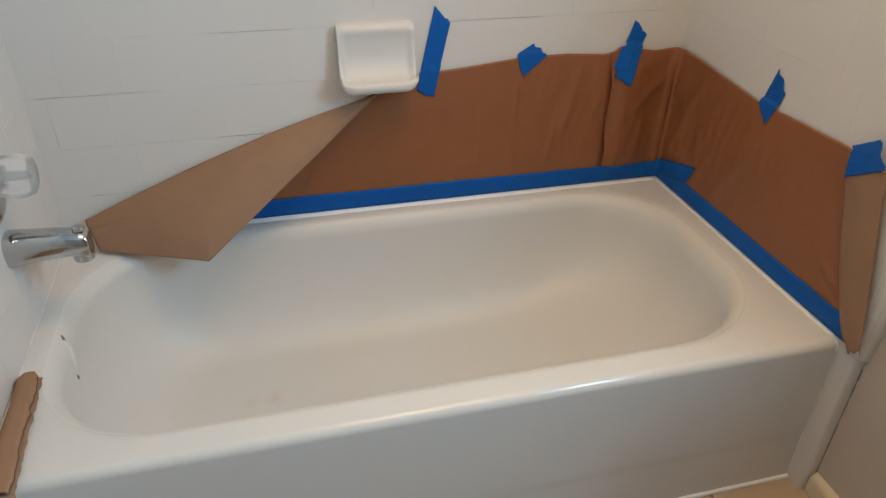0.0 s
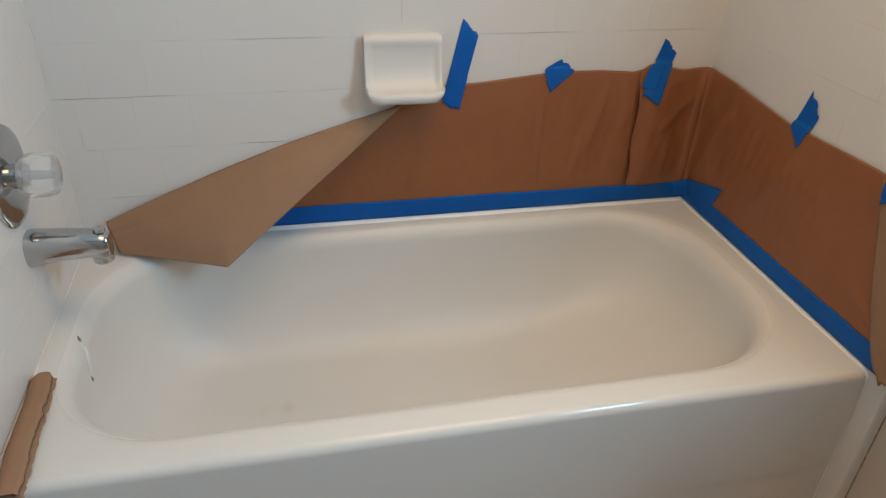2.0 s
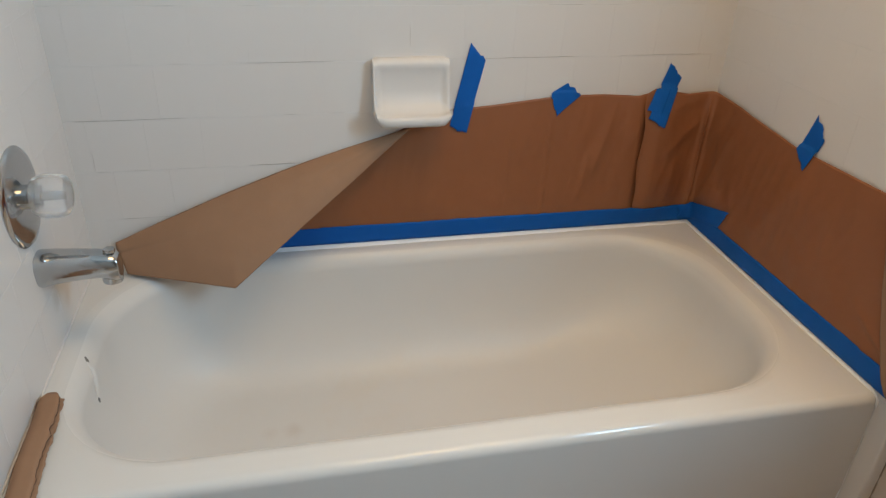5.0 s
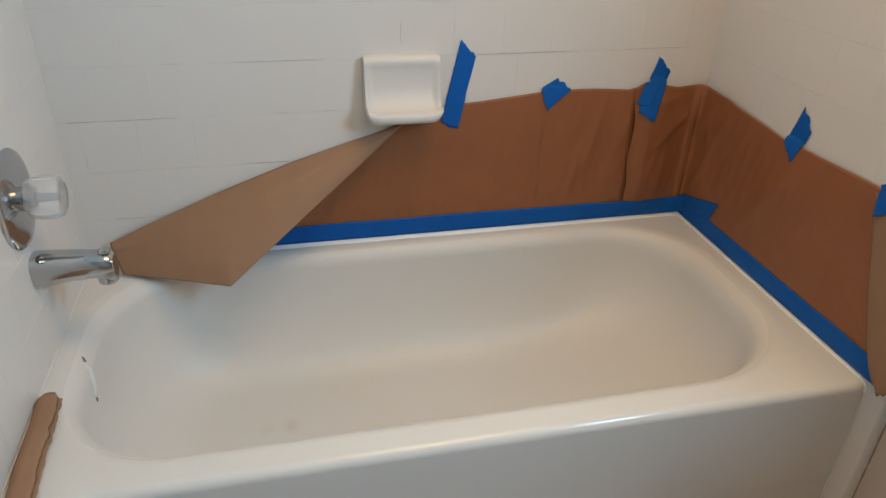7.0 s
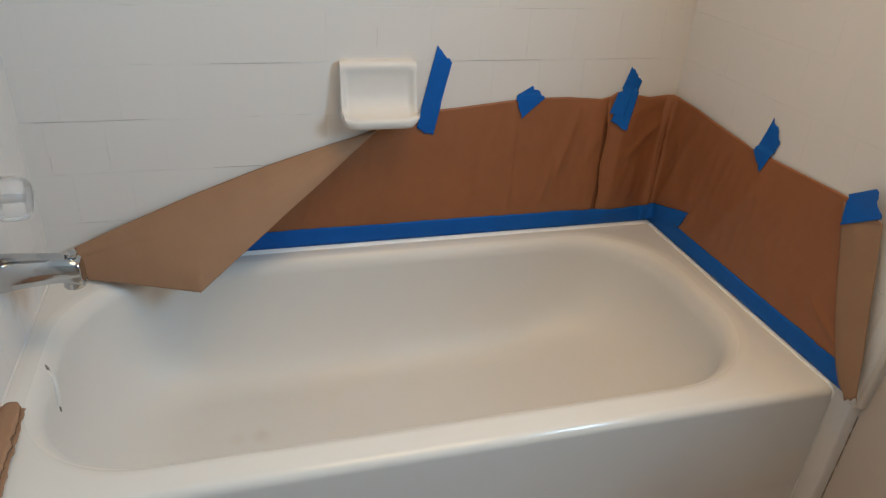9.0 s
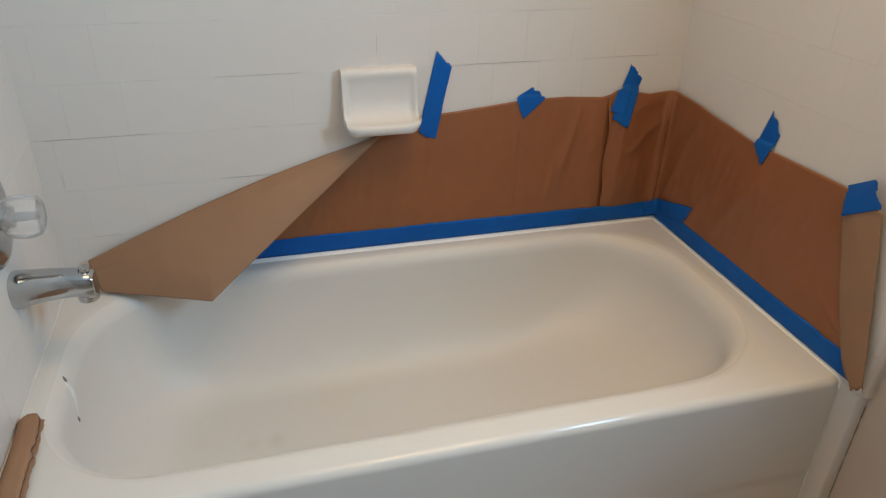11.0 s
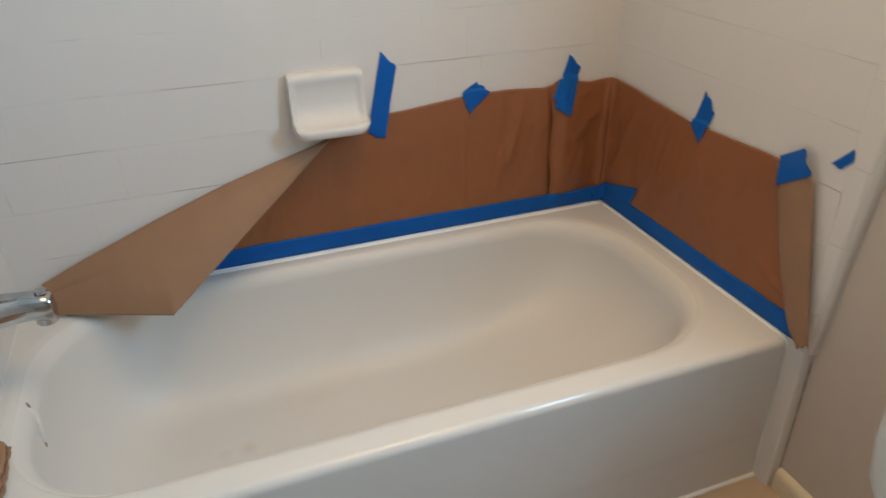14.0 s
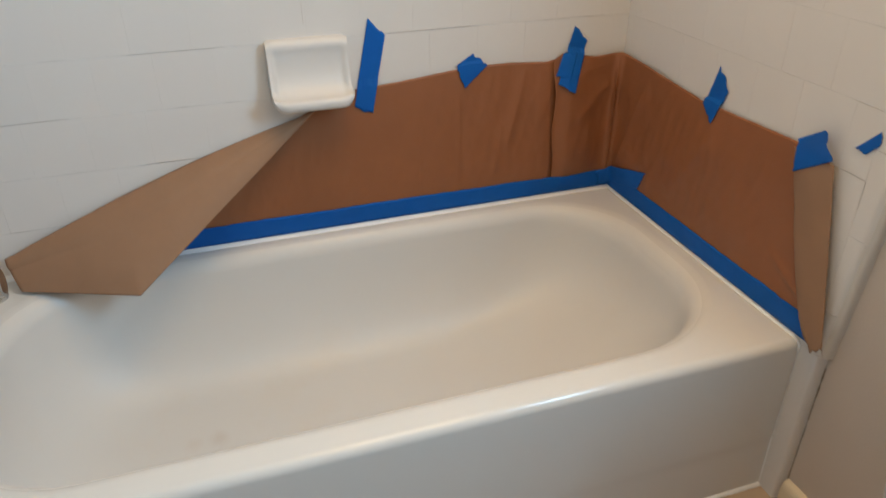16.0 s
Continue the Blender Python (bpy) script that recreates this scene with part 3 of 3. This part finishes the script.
def paper_corner():
    s_end = s_of(-0.655)

    def fn(u, v):
        s0 = 1.322 - 0.012 * v + 0.005 * noise.noise(Vector((v * 3, 0.3, 0))) + 0.003 * noise.noise(Vector((v * 9, 0.7, 0)))
        s = s0 + (s_end - s0) * u
        top = path_z(s, TOP_B)
        z = 0.402 + (top - 0.402) * v
        o = off_corner(s, z)
        if s > s_of(-0.56):
            s += (top - z) * 0.27 * smooth01((s - s_of(-0.56)) / 0.08)
        return wrapped(s, z, o)
    ob = part("masking_paper", sheet(fn, 300, 56), M_PAPER, angle=180)
    solid(ob, 0.0004)
    return tagged(ob, "creased brown kraft masking paper folded round the tiled corner", "masking paper", "masking paper sheets")


def paper_end_fold():
    """The end of the sheet folded back on itself as a long narrow strip."""
    def fn(u, v):
        z = 0.392 + (0.712 - 0.392) * v + (0.006 * math.sin(u * 9) + 0.004 * math.sin(u * 23)) * (1 - v) ** 6
        ya = -0.728 + (-0.585 + 0.728) * (v ** 0.72)
        yb = -0.765 + (-0.675 + 0.765) * v
        y = ya + (yb - ya) * u
        off = 0.0125 + 0.006 * math.sin(math.pi * u) + 0.005 * (1 - v) + 0.0025 * noise.noise(Vector((u * 2, v * 5, 3)))
        return (RIGHT - off, y, z)
    ob = part("masking_paper", sheet(fn, 18, 50), M_PAPER_IN, angle=180)
    solid(ob, 0.0005)
    return tagged(ob, "narrow folded strip of kraft paper hanging at the tile edge", "masking paper", "masking paper sheets")


def paper_flap():
    """The loose end of the back sheet, folded over and hanging out above the rim."""
    A, B, C, D = Vector((0.745, -0.010, 0.672)), Vector((0.085, -0.030, 0.440)), Vector((0.108, -0.075, 0.384)), Vector((0.340, -0.176, 0.388))

    def fn(u, v):
        top = A.lerp(B, u)
        low = A.lerp(D, min(1, u / 0.62)) if u < 0.62 else D.lerp(C, (u - 0.62) / 0.38)
        p = top.lerp(low, v)
        belly = math.sin(math.pi * v) * math.sin(math.pi * min(1, u * 0.9 + 0.05))
        p += Vector((0, -0.020, 0.006)) * belly
        p.y -= 0.006 * math.sin(math.pi * min(1, v * 3)) * min(1, u * 3)
        p.z += 0.016 * math.sin(math.pi * min(1, u * 1.02)) * (1 - v) ** 2
        p.y += 0.0025 * noise.noise(Vector((p.x * 9, p.z * 9, 1)))
        return p
    ob = part("masking_paper", sheet(fn, 100, 40), M_PAPER_IN, angle=180)
    solid(ob, 0.0005)
    return tagged(ob, "loose flap of kraft masking paper folded over the rim", "masking paper", "masking paper sheets")


def paper_strip():
    """A rolled strip of kraft paper lying on the rim against the faucet wall."""
    t = thing("paper_strip", "curled strip of kraft paper on the rim by the faucet wall", "masking paper", at=(0.06, -0.58, RIM))

    def centre(v):
        return 0.048 + 0.012 * v + 0.0015 * math.sin(v * 8)

    def outer(u, v):
        y = -0.466 - 0.262 * v
        a = math.pi * (0.06 + 0.88 * u)
        ragged = 0.0045 * noise.noise(Vector((v * 14, 6.1, 0))) + 0.0015 * noise.noise(Vector((v * 45, 2.2, 0)))
        w = (0.0205 if u < 0.5 else 0.0205 + (0.0178 + ragged - 0.0205) * smooth01((u - 0.5) * 2)) * (1 - 0.22 * (1 - smooth01(v / 0.03)))
        z = RIM - 0.001 + 0.016 * math.sin(a) * (1 - 0.3 * (1 - smooth01(v / 0.05))) + 0.0075 * smooth01((u - 0.5) * 2)
        return (centre(v) - w * math.cos(a), y + 0.010 * (math.sin(a) - 0.5) * (1 - v) ** 3, z + 0.001 * noise.noise(Vector((u * 2, v * 9, 0))))
    solid(part("curl", sheet(outer, 18, 60), M_PAPER_IN, t, angle=180), 0.0006)

    def torn(u, v):
        y = -0.470 - 0.258 * v
        edge = 0.0035 * noise.noise(Vector((v * 12, 3.3, 0))) + 0.002 * noise.noise(Vector((v * 40, 1.3, 0)))
        x = centre(v) - 0.0215 + (0.0425 + edge) * u
        return (x, y, RIM + 0.0006 + 0.005 * math.sin(math.pi * u))
    solid(part("torn_edge", sheet(torn, 12, 90), M_PAPER_IN, t, "torn lower layer of paper", angle=180), 0.0006)
    for u in (0.0, 1.0):                                  # thin dark lines along both edges of the curl
        pts = [Vector(outer(u, k / 90)) + Vector((0, 0, 0.0004)) for k in range(91)]
        part("frayed_edge", tube(pts, [0.0009 * (1 + 0.5 * noise.noise(p * 60)) for p in pts], 6), M_EDGE_LINE, t, "dark line along the paper edge")
    return t


paper_back()
paper_corner()
paper_end_fold()
paper_flap()
paper_strip()


# ---------------------------------------------------------------- blue tape
def tape_strip(label, fn, n, m, group="blue tape pieces"):
    ob = part("masking_tape", sheet(fn, n, m), M_TAPE, angle=180)
    solid(ob, 0.0003)
    return tagged(ob, label, "masking tape", group)


def tear(v, seed, amp=0.006):
    return amp * (noise.noise(Vector((v * 3.0, seed, 0))) + 0.6 * noise.noise(Vector((v * 9.0, seed, 4))))


def tape_piece(label, a, b, width, wall, seed, off=0.0075, skew0=0.0, skew1=0.0, near=False, width1=None, lift=0.0):
    """A torn piece of tape from a to b (along the wall, height) on the back or the end wall."""
    ax, az = a
    bx, bz = b
    L = math.hypot(bx - ax, bz - az)
    dx, dz = (bx - ax) / L, (bz - az) / L

    def fn(u, v):
        t = u * L + (1 - u) * (tear(v, seed) + skew0 * (v - 0.5)) + u * (tear(v, seed + 9) + skew1 * (v - 0.5))
        w = (v - 0.5) * (width + ((width1 or width) - width) * u)
        s, z = ax + dx * t - dz * w, az + dz * t + dx * w
        along = s if wall == "back" else s_of(-s)
        o = max(off_any(along + i, z + j) for i in (-0.006, 0, 0.006) for j in (-0.006, 0, 0.006))
        o = max(o, off if u > 0.02 and near else 0) + 0.0012 + lift + 0.0010 * (1 + noise.noise(Vector((s * 30, z * 30, seed))))
        return wrapped(along, z, o)
    return tape_strip(label, fn, 26, 18)


def tape_back():
    def fn(u, v):
        s = 0.415 + (RIGHT - 0.004 - 0.415) * u + 0.02 * v * (1 - u)
        z = RIM + 0.006 + 0.047 * v + (0.0016 * noise.noise(Vector((s * 9, 0, 0))) + 0.0012 * noise.noise(Vector((s * 40, 0, 0)))) * v
        o = max(off_any(s, z), off_any(s, z + 0.004), 0.004 * (1 - v) + 0.003 * v)
        return wrapped(min(s, RIGHT - 0.032), z, o + 0.0014) if s < RIGHT - 0.032 else (s, -min(o + 0.0014, 0.0065), z)
    return tape_strip("long blue masking tape along the back of the bathtub rim", fn, 220, 6)


def tape_right():
    def fn(u, v):
        y = -0.004 - (0.722 + 0.004) * u + 0.018 * v * u ** 8
        z = RIM + 0.005 + 0.047 * v + (0.0016 * noise.noise(Vector((y * 9, 0, 3))) + 0.0012 * noise.noise(Vector((y * 40, 0, 3)))) * v
        o = max(off_any(s_of(y), z), off_any(s_of(y), z + 0.004), 0.005)
        return (RIGHT - (o if y < -0.032 else min(o, 0.008)) - 0.0014, y, z)
    return tape_strip("long blue masking tape along the end of the bathtub rim", fn, 120, 6)


tape_back()
tape_right()
tape_piece("blue masking tape scrap flaring up in the tiled corner", (-0.028, 0.408), (0.158, 0.458), 0.046, "end", 2.1, skew1=0.045)
tape_piece("slanting torn blue masking tape beside the soap dish", (0.852, 0.660), (0.891, 0.836), 0.043, "back", 3.7, 0.0075, skew0=0.010, skew1=0.034)
tape_piece("short torn blue masking tape on the paper's top edge", (1.077, 0.710), (1.125, 0.746), 0.053, "back", 5.2, skew0=0.019, skew1=-0.012, width1=0.043)
tape_piece("slanting torn blue masking tape over the paper joint", (1.339, 0.664), (1.376, 0.784), 0.044, "back", 6.4, 0.0105, skew0=0.006, skew1=0.030)
tape_piece("short torn blue masking tape over the paper joint", (1.330, 0.690), (1.348, 0.744), 0.034, "back", 12.4, 0.0090, skew1=-0.006, lift=0.0012)
tape_piece("slanting torn blue masking tape on the end wall paper", (0.341, 0.690), (0.367, 0.768), 0.047, "end", 7.9, 0.0085, skew0=0.016, skew1=0.028)
tape_piece("wide blue masking tape holding the folded paper end", (0.597, 0.701), (0.660, 0.742), 0.052, "end", 8.8, 0.0185, near=True, skew0=0.026)
tape_piece("small curled scrap of blue masking tape on the tiles", (0.704, 0.748), (0.732, 0.778), 0.018, "end", 10.3, skew0=-0.008, skew1=0.012)


# ---------------------------------------------------------------- toilet
def toilet():
    yc = -1.315
    t = thing("toilet", "white vitreous china toilet beside the bathtub", "toilet", at=(1.30, yc, 0))

    def ring(x0, x1, w, r, z):
        return round_rect(x0, x1, yc - w / 2, yc + w / 2, r, z, 8, 6)
    rows = [(0.346, 1.345, 1.500, 0.430, 0.05), (0.348, 1.330, 1.505, 0.468, 0.055), (0.356, 1.312, 1.508, 0.504, 0.055), (0.374, 1.302, 1.509, 0.534, 0.05), (0.406, 1.297, 1.510, 0.556, 0.045),
            (0.476, 1.293, 1.510, 0.570, 0.042), (0.566, 1.290, 1.510, 0.566, 0.04), (0.646, 1.290, 1.510, 0.562, 0.04), (0.682, 1.291, 1.510, 0.558, 0.04)]
    part("tank", loft([ring(a, b, w, r, z) for z, a, b, w, r in rows]), M_WHITEVIT, t)
    rows = [(0.677, 1.288, 1.512, 0.556, 0.034), (0.679, 1.281, 1.514, 0.572, 0.036), (0.688, 1.277, 1.515, 0.578, 0.038), (0.703, 1.279, 1.515, 0.574, 0.038), (0.710, 1.283, 1.513, 0.566, 0.036),
            (0.7135, 1.291, 1.510, 0.552, 0.034), (0.715, 1.320, 1.490, 0.500, 0.015)]
    part("tank_lid", loft([ring(a, b, w, r, z) for z, a, b, w, r in rows]), M_WHITEVIT, t)
    lever = part("flush_lever", tube([(1.289, -1.134, 0.626), (1.276, -1.132, 0.627), (1.269, -1.121, 0.631), (1.267, -1.104, 0.639), (1.268, -1.088, 0.648), (1.271, -1.078, 0.652)],
                                     [0.014, 0.013, 0.0105, 0.0082, 0.0078, 0.006], 14), M_CHROME, t, "chrome flush lever")
    part("rosette", lathe([(0.016, 0.0), (0.016, 0.004), (0.012, 0.007), (0.004, 0.0075)], pose(1.292, -1.134, 0.626, 0, -90, 0), 24), M_CHROME, lever)

    def oval(x0, x1, w, z, egg=0.18, n=40):
        cx, rx = (x0 + x1) / 2, (x1 - x0) / 2
        return [(cx + rx * math.cos(2 * math.pi * k / n), yc + w / 2 * math.sin(2 * math.pi * k / n) * (1 - egg * 0.5 * (1 - math.cos(2 * math.pi * k / n)) * 0.4), z) for k in range(n)]
    part("bowl", loft([oval(1.00, 1.44, 0.22, 0.0), oval(1.00, 1.44, 0.21, 0.03), oval(1.04, 1.42, 0.17, 0.12), oval(1.00, 1.44, 0.20, 0.20), oval(0.92, 1.44, 0.27, 0.28),
                       oval(0.86, 1.42, 0.300, 0.315), oval(0.86, 1.42, 0.300, 0.328), oval(0.88, 1.40, 0.28, 0.332)]), M_WHITEVIT, t)
    part("seat_lid", loft([oval(0.865, 1.25, 0.295, 0.3325), oval(0.86, 1.255, 0.303, 0.338), oval(0.86, 1.255, 0.303, 0.347), oval(0.88, 1.24, 0.28, 0.351)]), M_WHITEVIT, t)
    return t


toilet()

# ---------------------------------------------------------------- tiles, last
TILES = {}


def tile_mesh(w, h, depth, bev, mat, name):
    key = (round(w, 4), round(h, 4), name)
    if key not in TILES:
        bm = bmesh.new()
        rings = []
        for d, z in ((0, -depth), (0, -bev), (bev * 0.4, -bev * 0.35), (bev * 1.3, 0)):
            rings.append([(-w / 2 + d, -h / 2 + d, z), (w / 2 - d, -h / 2 + d, z), (w / 2 - d, h / 2 - d, z), (-w / 2 + d, h / 2 - d, z)])
        loft(rings, cap_start=False, bm=bm)
        for f in bm.faces:
            f.smooth = False
        me = bpy.data.meshes.new(name)
        bm.to_mesh(me)
        bm.free()
        me.materials.append(mat)
        TILES[key] = me
    return TILES[key]


rng = random.Random(4)


def lay(parent, name, mat, place, u0, u1, v0, v1, du, dv, u_ref, v_ref, shift, joint, depth, bev, jitter, joint_v=None):
    """Tiles over u0..u1, v0..v1 on a grid through (u_ref, v_ref); odd rows move by shift; place(u, v) gives the pose."""
    r0, r1 = math.floor((v0 - v_ref) / dv), math.ceil((v1 - v_ref) / dv)
    for r in range(r0, r1):
        a, b = max(v0, v_ref + r * dv), min(v1, v_ref + (r + 1) * dv)
        if b - a < 0.012:
            continue
        off = u_ref + (shift if r % 2 else 0)
        for c in range(math.floor((u0 - off) / du), math.ceil((u1 - off) / du)):
            p, q = max(u0, off + c * du), min(u1, off + (c + 1) * du)
            if q - p < 0.008:
                continue
            ob = new(name, tile_mesh(q - p - joint, b - a - (joint_v or joint), depth, bev, mat, name))
            ob.parent = parent
            ob.matrix_basis = place((p + q) / 2, (a + b) / 2) @ pose(0, 0, rng.uniform(-jitter, jitter) * 0.00025, rng.uniform(-jitter, jitter) * 0.10, rng.uniform(-jitter, jitter) * 0.10, 0)


lay(wall_back, "tile", M_TILE, lambda u, v: pose(u, 0, v, 90, 0, 0), LEFT - 0.003, RIGHT + 0.003, RIM - 0.01, 1.84, PITCH, PITCH, 0.632, 0.820, PITCH * 0.32, 0.0002, 0.007, 0.00015, 0.20, 0.0017)
lay(wall_right, "tile", M_TILE, lambda u, v: pose(RIGHT, u, v, 90, 0, -90), -0.728, 0.0002, RIM - 0.01, 1.84, PITCH, PITCH, -0.728, 0.820, PITCH * 0.5, 0.0002, 0.007, 0.0002, 0.08, 0.0008)
lay(wall_left, "tile", M_TILE, lambda u, v: pose(LEFT, u, v, 90, 0, 90), -0.92, 0.0002, RIM - 0.01, 1.84, PITCH, PITCH, -0.712, 0.820, PITCH * 0.5, 0.0007, 0.007, 0.0003, 0.25, 0.0009)


def edge_y(z):
    """Where the edge tiles end: the painted corner leans out upwards."""
    return -0.752 - 0.072 * max(0.0, z - 0.37)


def bullnose(z0, z1, inner, turn, end):
    """An edge tile whose outer side rolls back towards the painted wall."""
    rings = []
    for z, lean in ((z0 + 0.0003, 0.0), (z1 - 0.0003, edge_y(z1) - edge_y(z0))):
        sec = [(0.0075, inner), (0.0002, inner), (0.0, inner - 0.0002), (0.0, turn + lean)]
        for k in range(1, 9):
            a = radians(90 * k / 8)
            sec.append((0.022 * (1 - math.cos(a)), turn + lean + (end - turn) * math.sin(a)))
        sec.append((0.0225, end + lean + 0.006))
        rings.append([(RIGHT + x, y, z) for x, y in sec])
    return part("edge_tile", loft(rings), M_TILE, wall_right, angle=35)


bullnose(0.0, RIM - 0.010, FRONT - 0.002, -0.743, TILE_END)
z = 0.909 - 4 * 0.150
while z < 1.84:
    a, b = max(RIM - 0.010, z), min(1.86, z + 0.150)
    if b - a > 0.02:
        bullnose(a, b, -0.7291, edge_y(a) + 0.018, edge_y(a))
    z += 0.150
# wall paint drawn over the roll of the edge tiles
rings = []
for k in range(80):
    z = RIM - 0.012 + (1.872 - RIM) * k / 79
    w = 0.0016 * noise.noise(Vector((z * 9, 0.4, 0))) + 0.0009 * noise.noise(Vector((z * 31, 0.9, 0)))
    e = edge_y(z) + w
    rings.append([(RIGHT + 0.0055, e + 0.009, z), (RIGHT + 0.0062, e + 0.002, z), (RIGHT + 0.0095, e - 0.003, z), (RIGHT + 0.015, e - 0.005, z),
                  (PAINT_X - 0.001, e - 0.006, z), (PAINT_X + 0.002, e - 0.006, z), (PAINT_X + 0.002, e + 0.009, z)])
part("paint_roll", loft(rings), M_EDGE, wall_painted, "paint drawn over the tile edge", angle=60)


def open_joint(parent, a, b, out, seed, w=0.0011):
    """A dark hairline where the filler of a joint has cracked, tapering out at both ends."""
    a, b, o = Vector(a), Vector(b), Vector(out)
    side = (b - a).normalized().cross(o)
    rings = []
    for k in range(25):
        u = k / 24
        p = a.lerp(b, u) + side * (0.0008 * noise.noise(Vector((u * 5, seed, 0))))
        h = w * (0.25 + 0.75 * math.sin(math.pi * u) ** 0.5) * (0.75 + 0.5 * abs(noise.noise(Vector((u * 9, seed, 3)))))
        rings.append([p - side * h / 2 - o * 0.001, p - side * h / 2 + o * 0.0005, p + side * h / 2 + o * 0.0005, p + side * h / 2 - o * 0.001])
    part("open_joint", loft(rings), M_CRACK, parent)


for k, (x0, z0, x1, z1) in enumerate(((0.740, 0.895, 0.740, 0.850), (0.070, 0.638, 0.069, 0.599), (0.400, 0.8195, 0.565, 0.8195), (0.905, 0.8195, 1.115, 0.8205),
                                      (1.260, 0.8205, 1.430, 0.8215), (0.050, 0.7065, 0.225, 0.7065), (0.385, 0.5935, 0.505, 0.5940))):
    open_joint(wall_back, (x0, 0, z0), (x1, 0, z1), (0, -1, 0), k + 0.5, 0.0012 if x0 == x1 else 0.0007)
for k, (y0, z0, y1, z1) in enumerate(((-0.665, 0.932, -0.735, 0.931), (-0.748, 0.9090, -0.770, 0.9090), (-0.665, 0.819, -0.735, 0.818), (-0.742, 0.7590, -0.770, 0.7590),
                                      (-0.676, 0.7065, -0.729, 0.7055), (-0.7290, 0.705, -0.7290, 0.655))):
    open_joint(wall_right, (RIGHT, y0, z0), (RIGHT, y1, z1), (-1, 0, 0), k + 8.5, 0.0008)

lay(floor, "floor_tile", M_FLOOR, lambda u, v: pose(u, v, 0), LEFT, PAINT_X - 0.0, ROOM_Y, FRONT + 0.03, 0.305, 0.305, 1.308, -0.80, 0.0, 0.005, 0.006, 0.0012, 1)
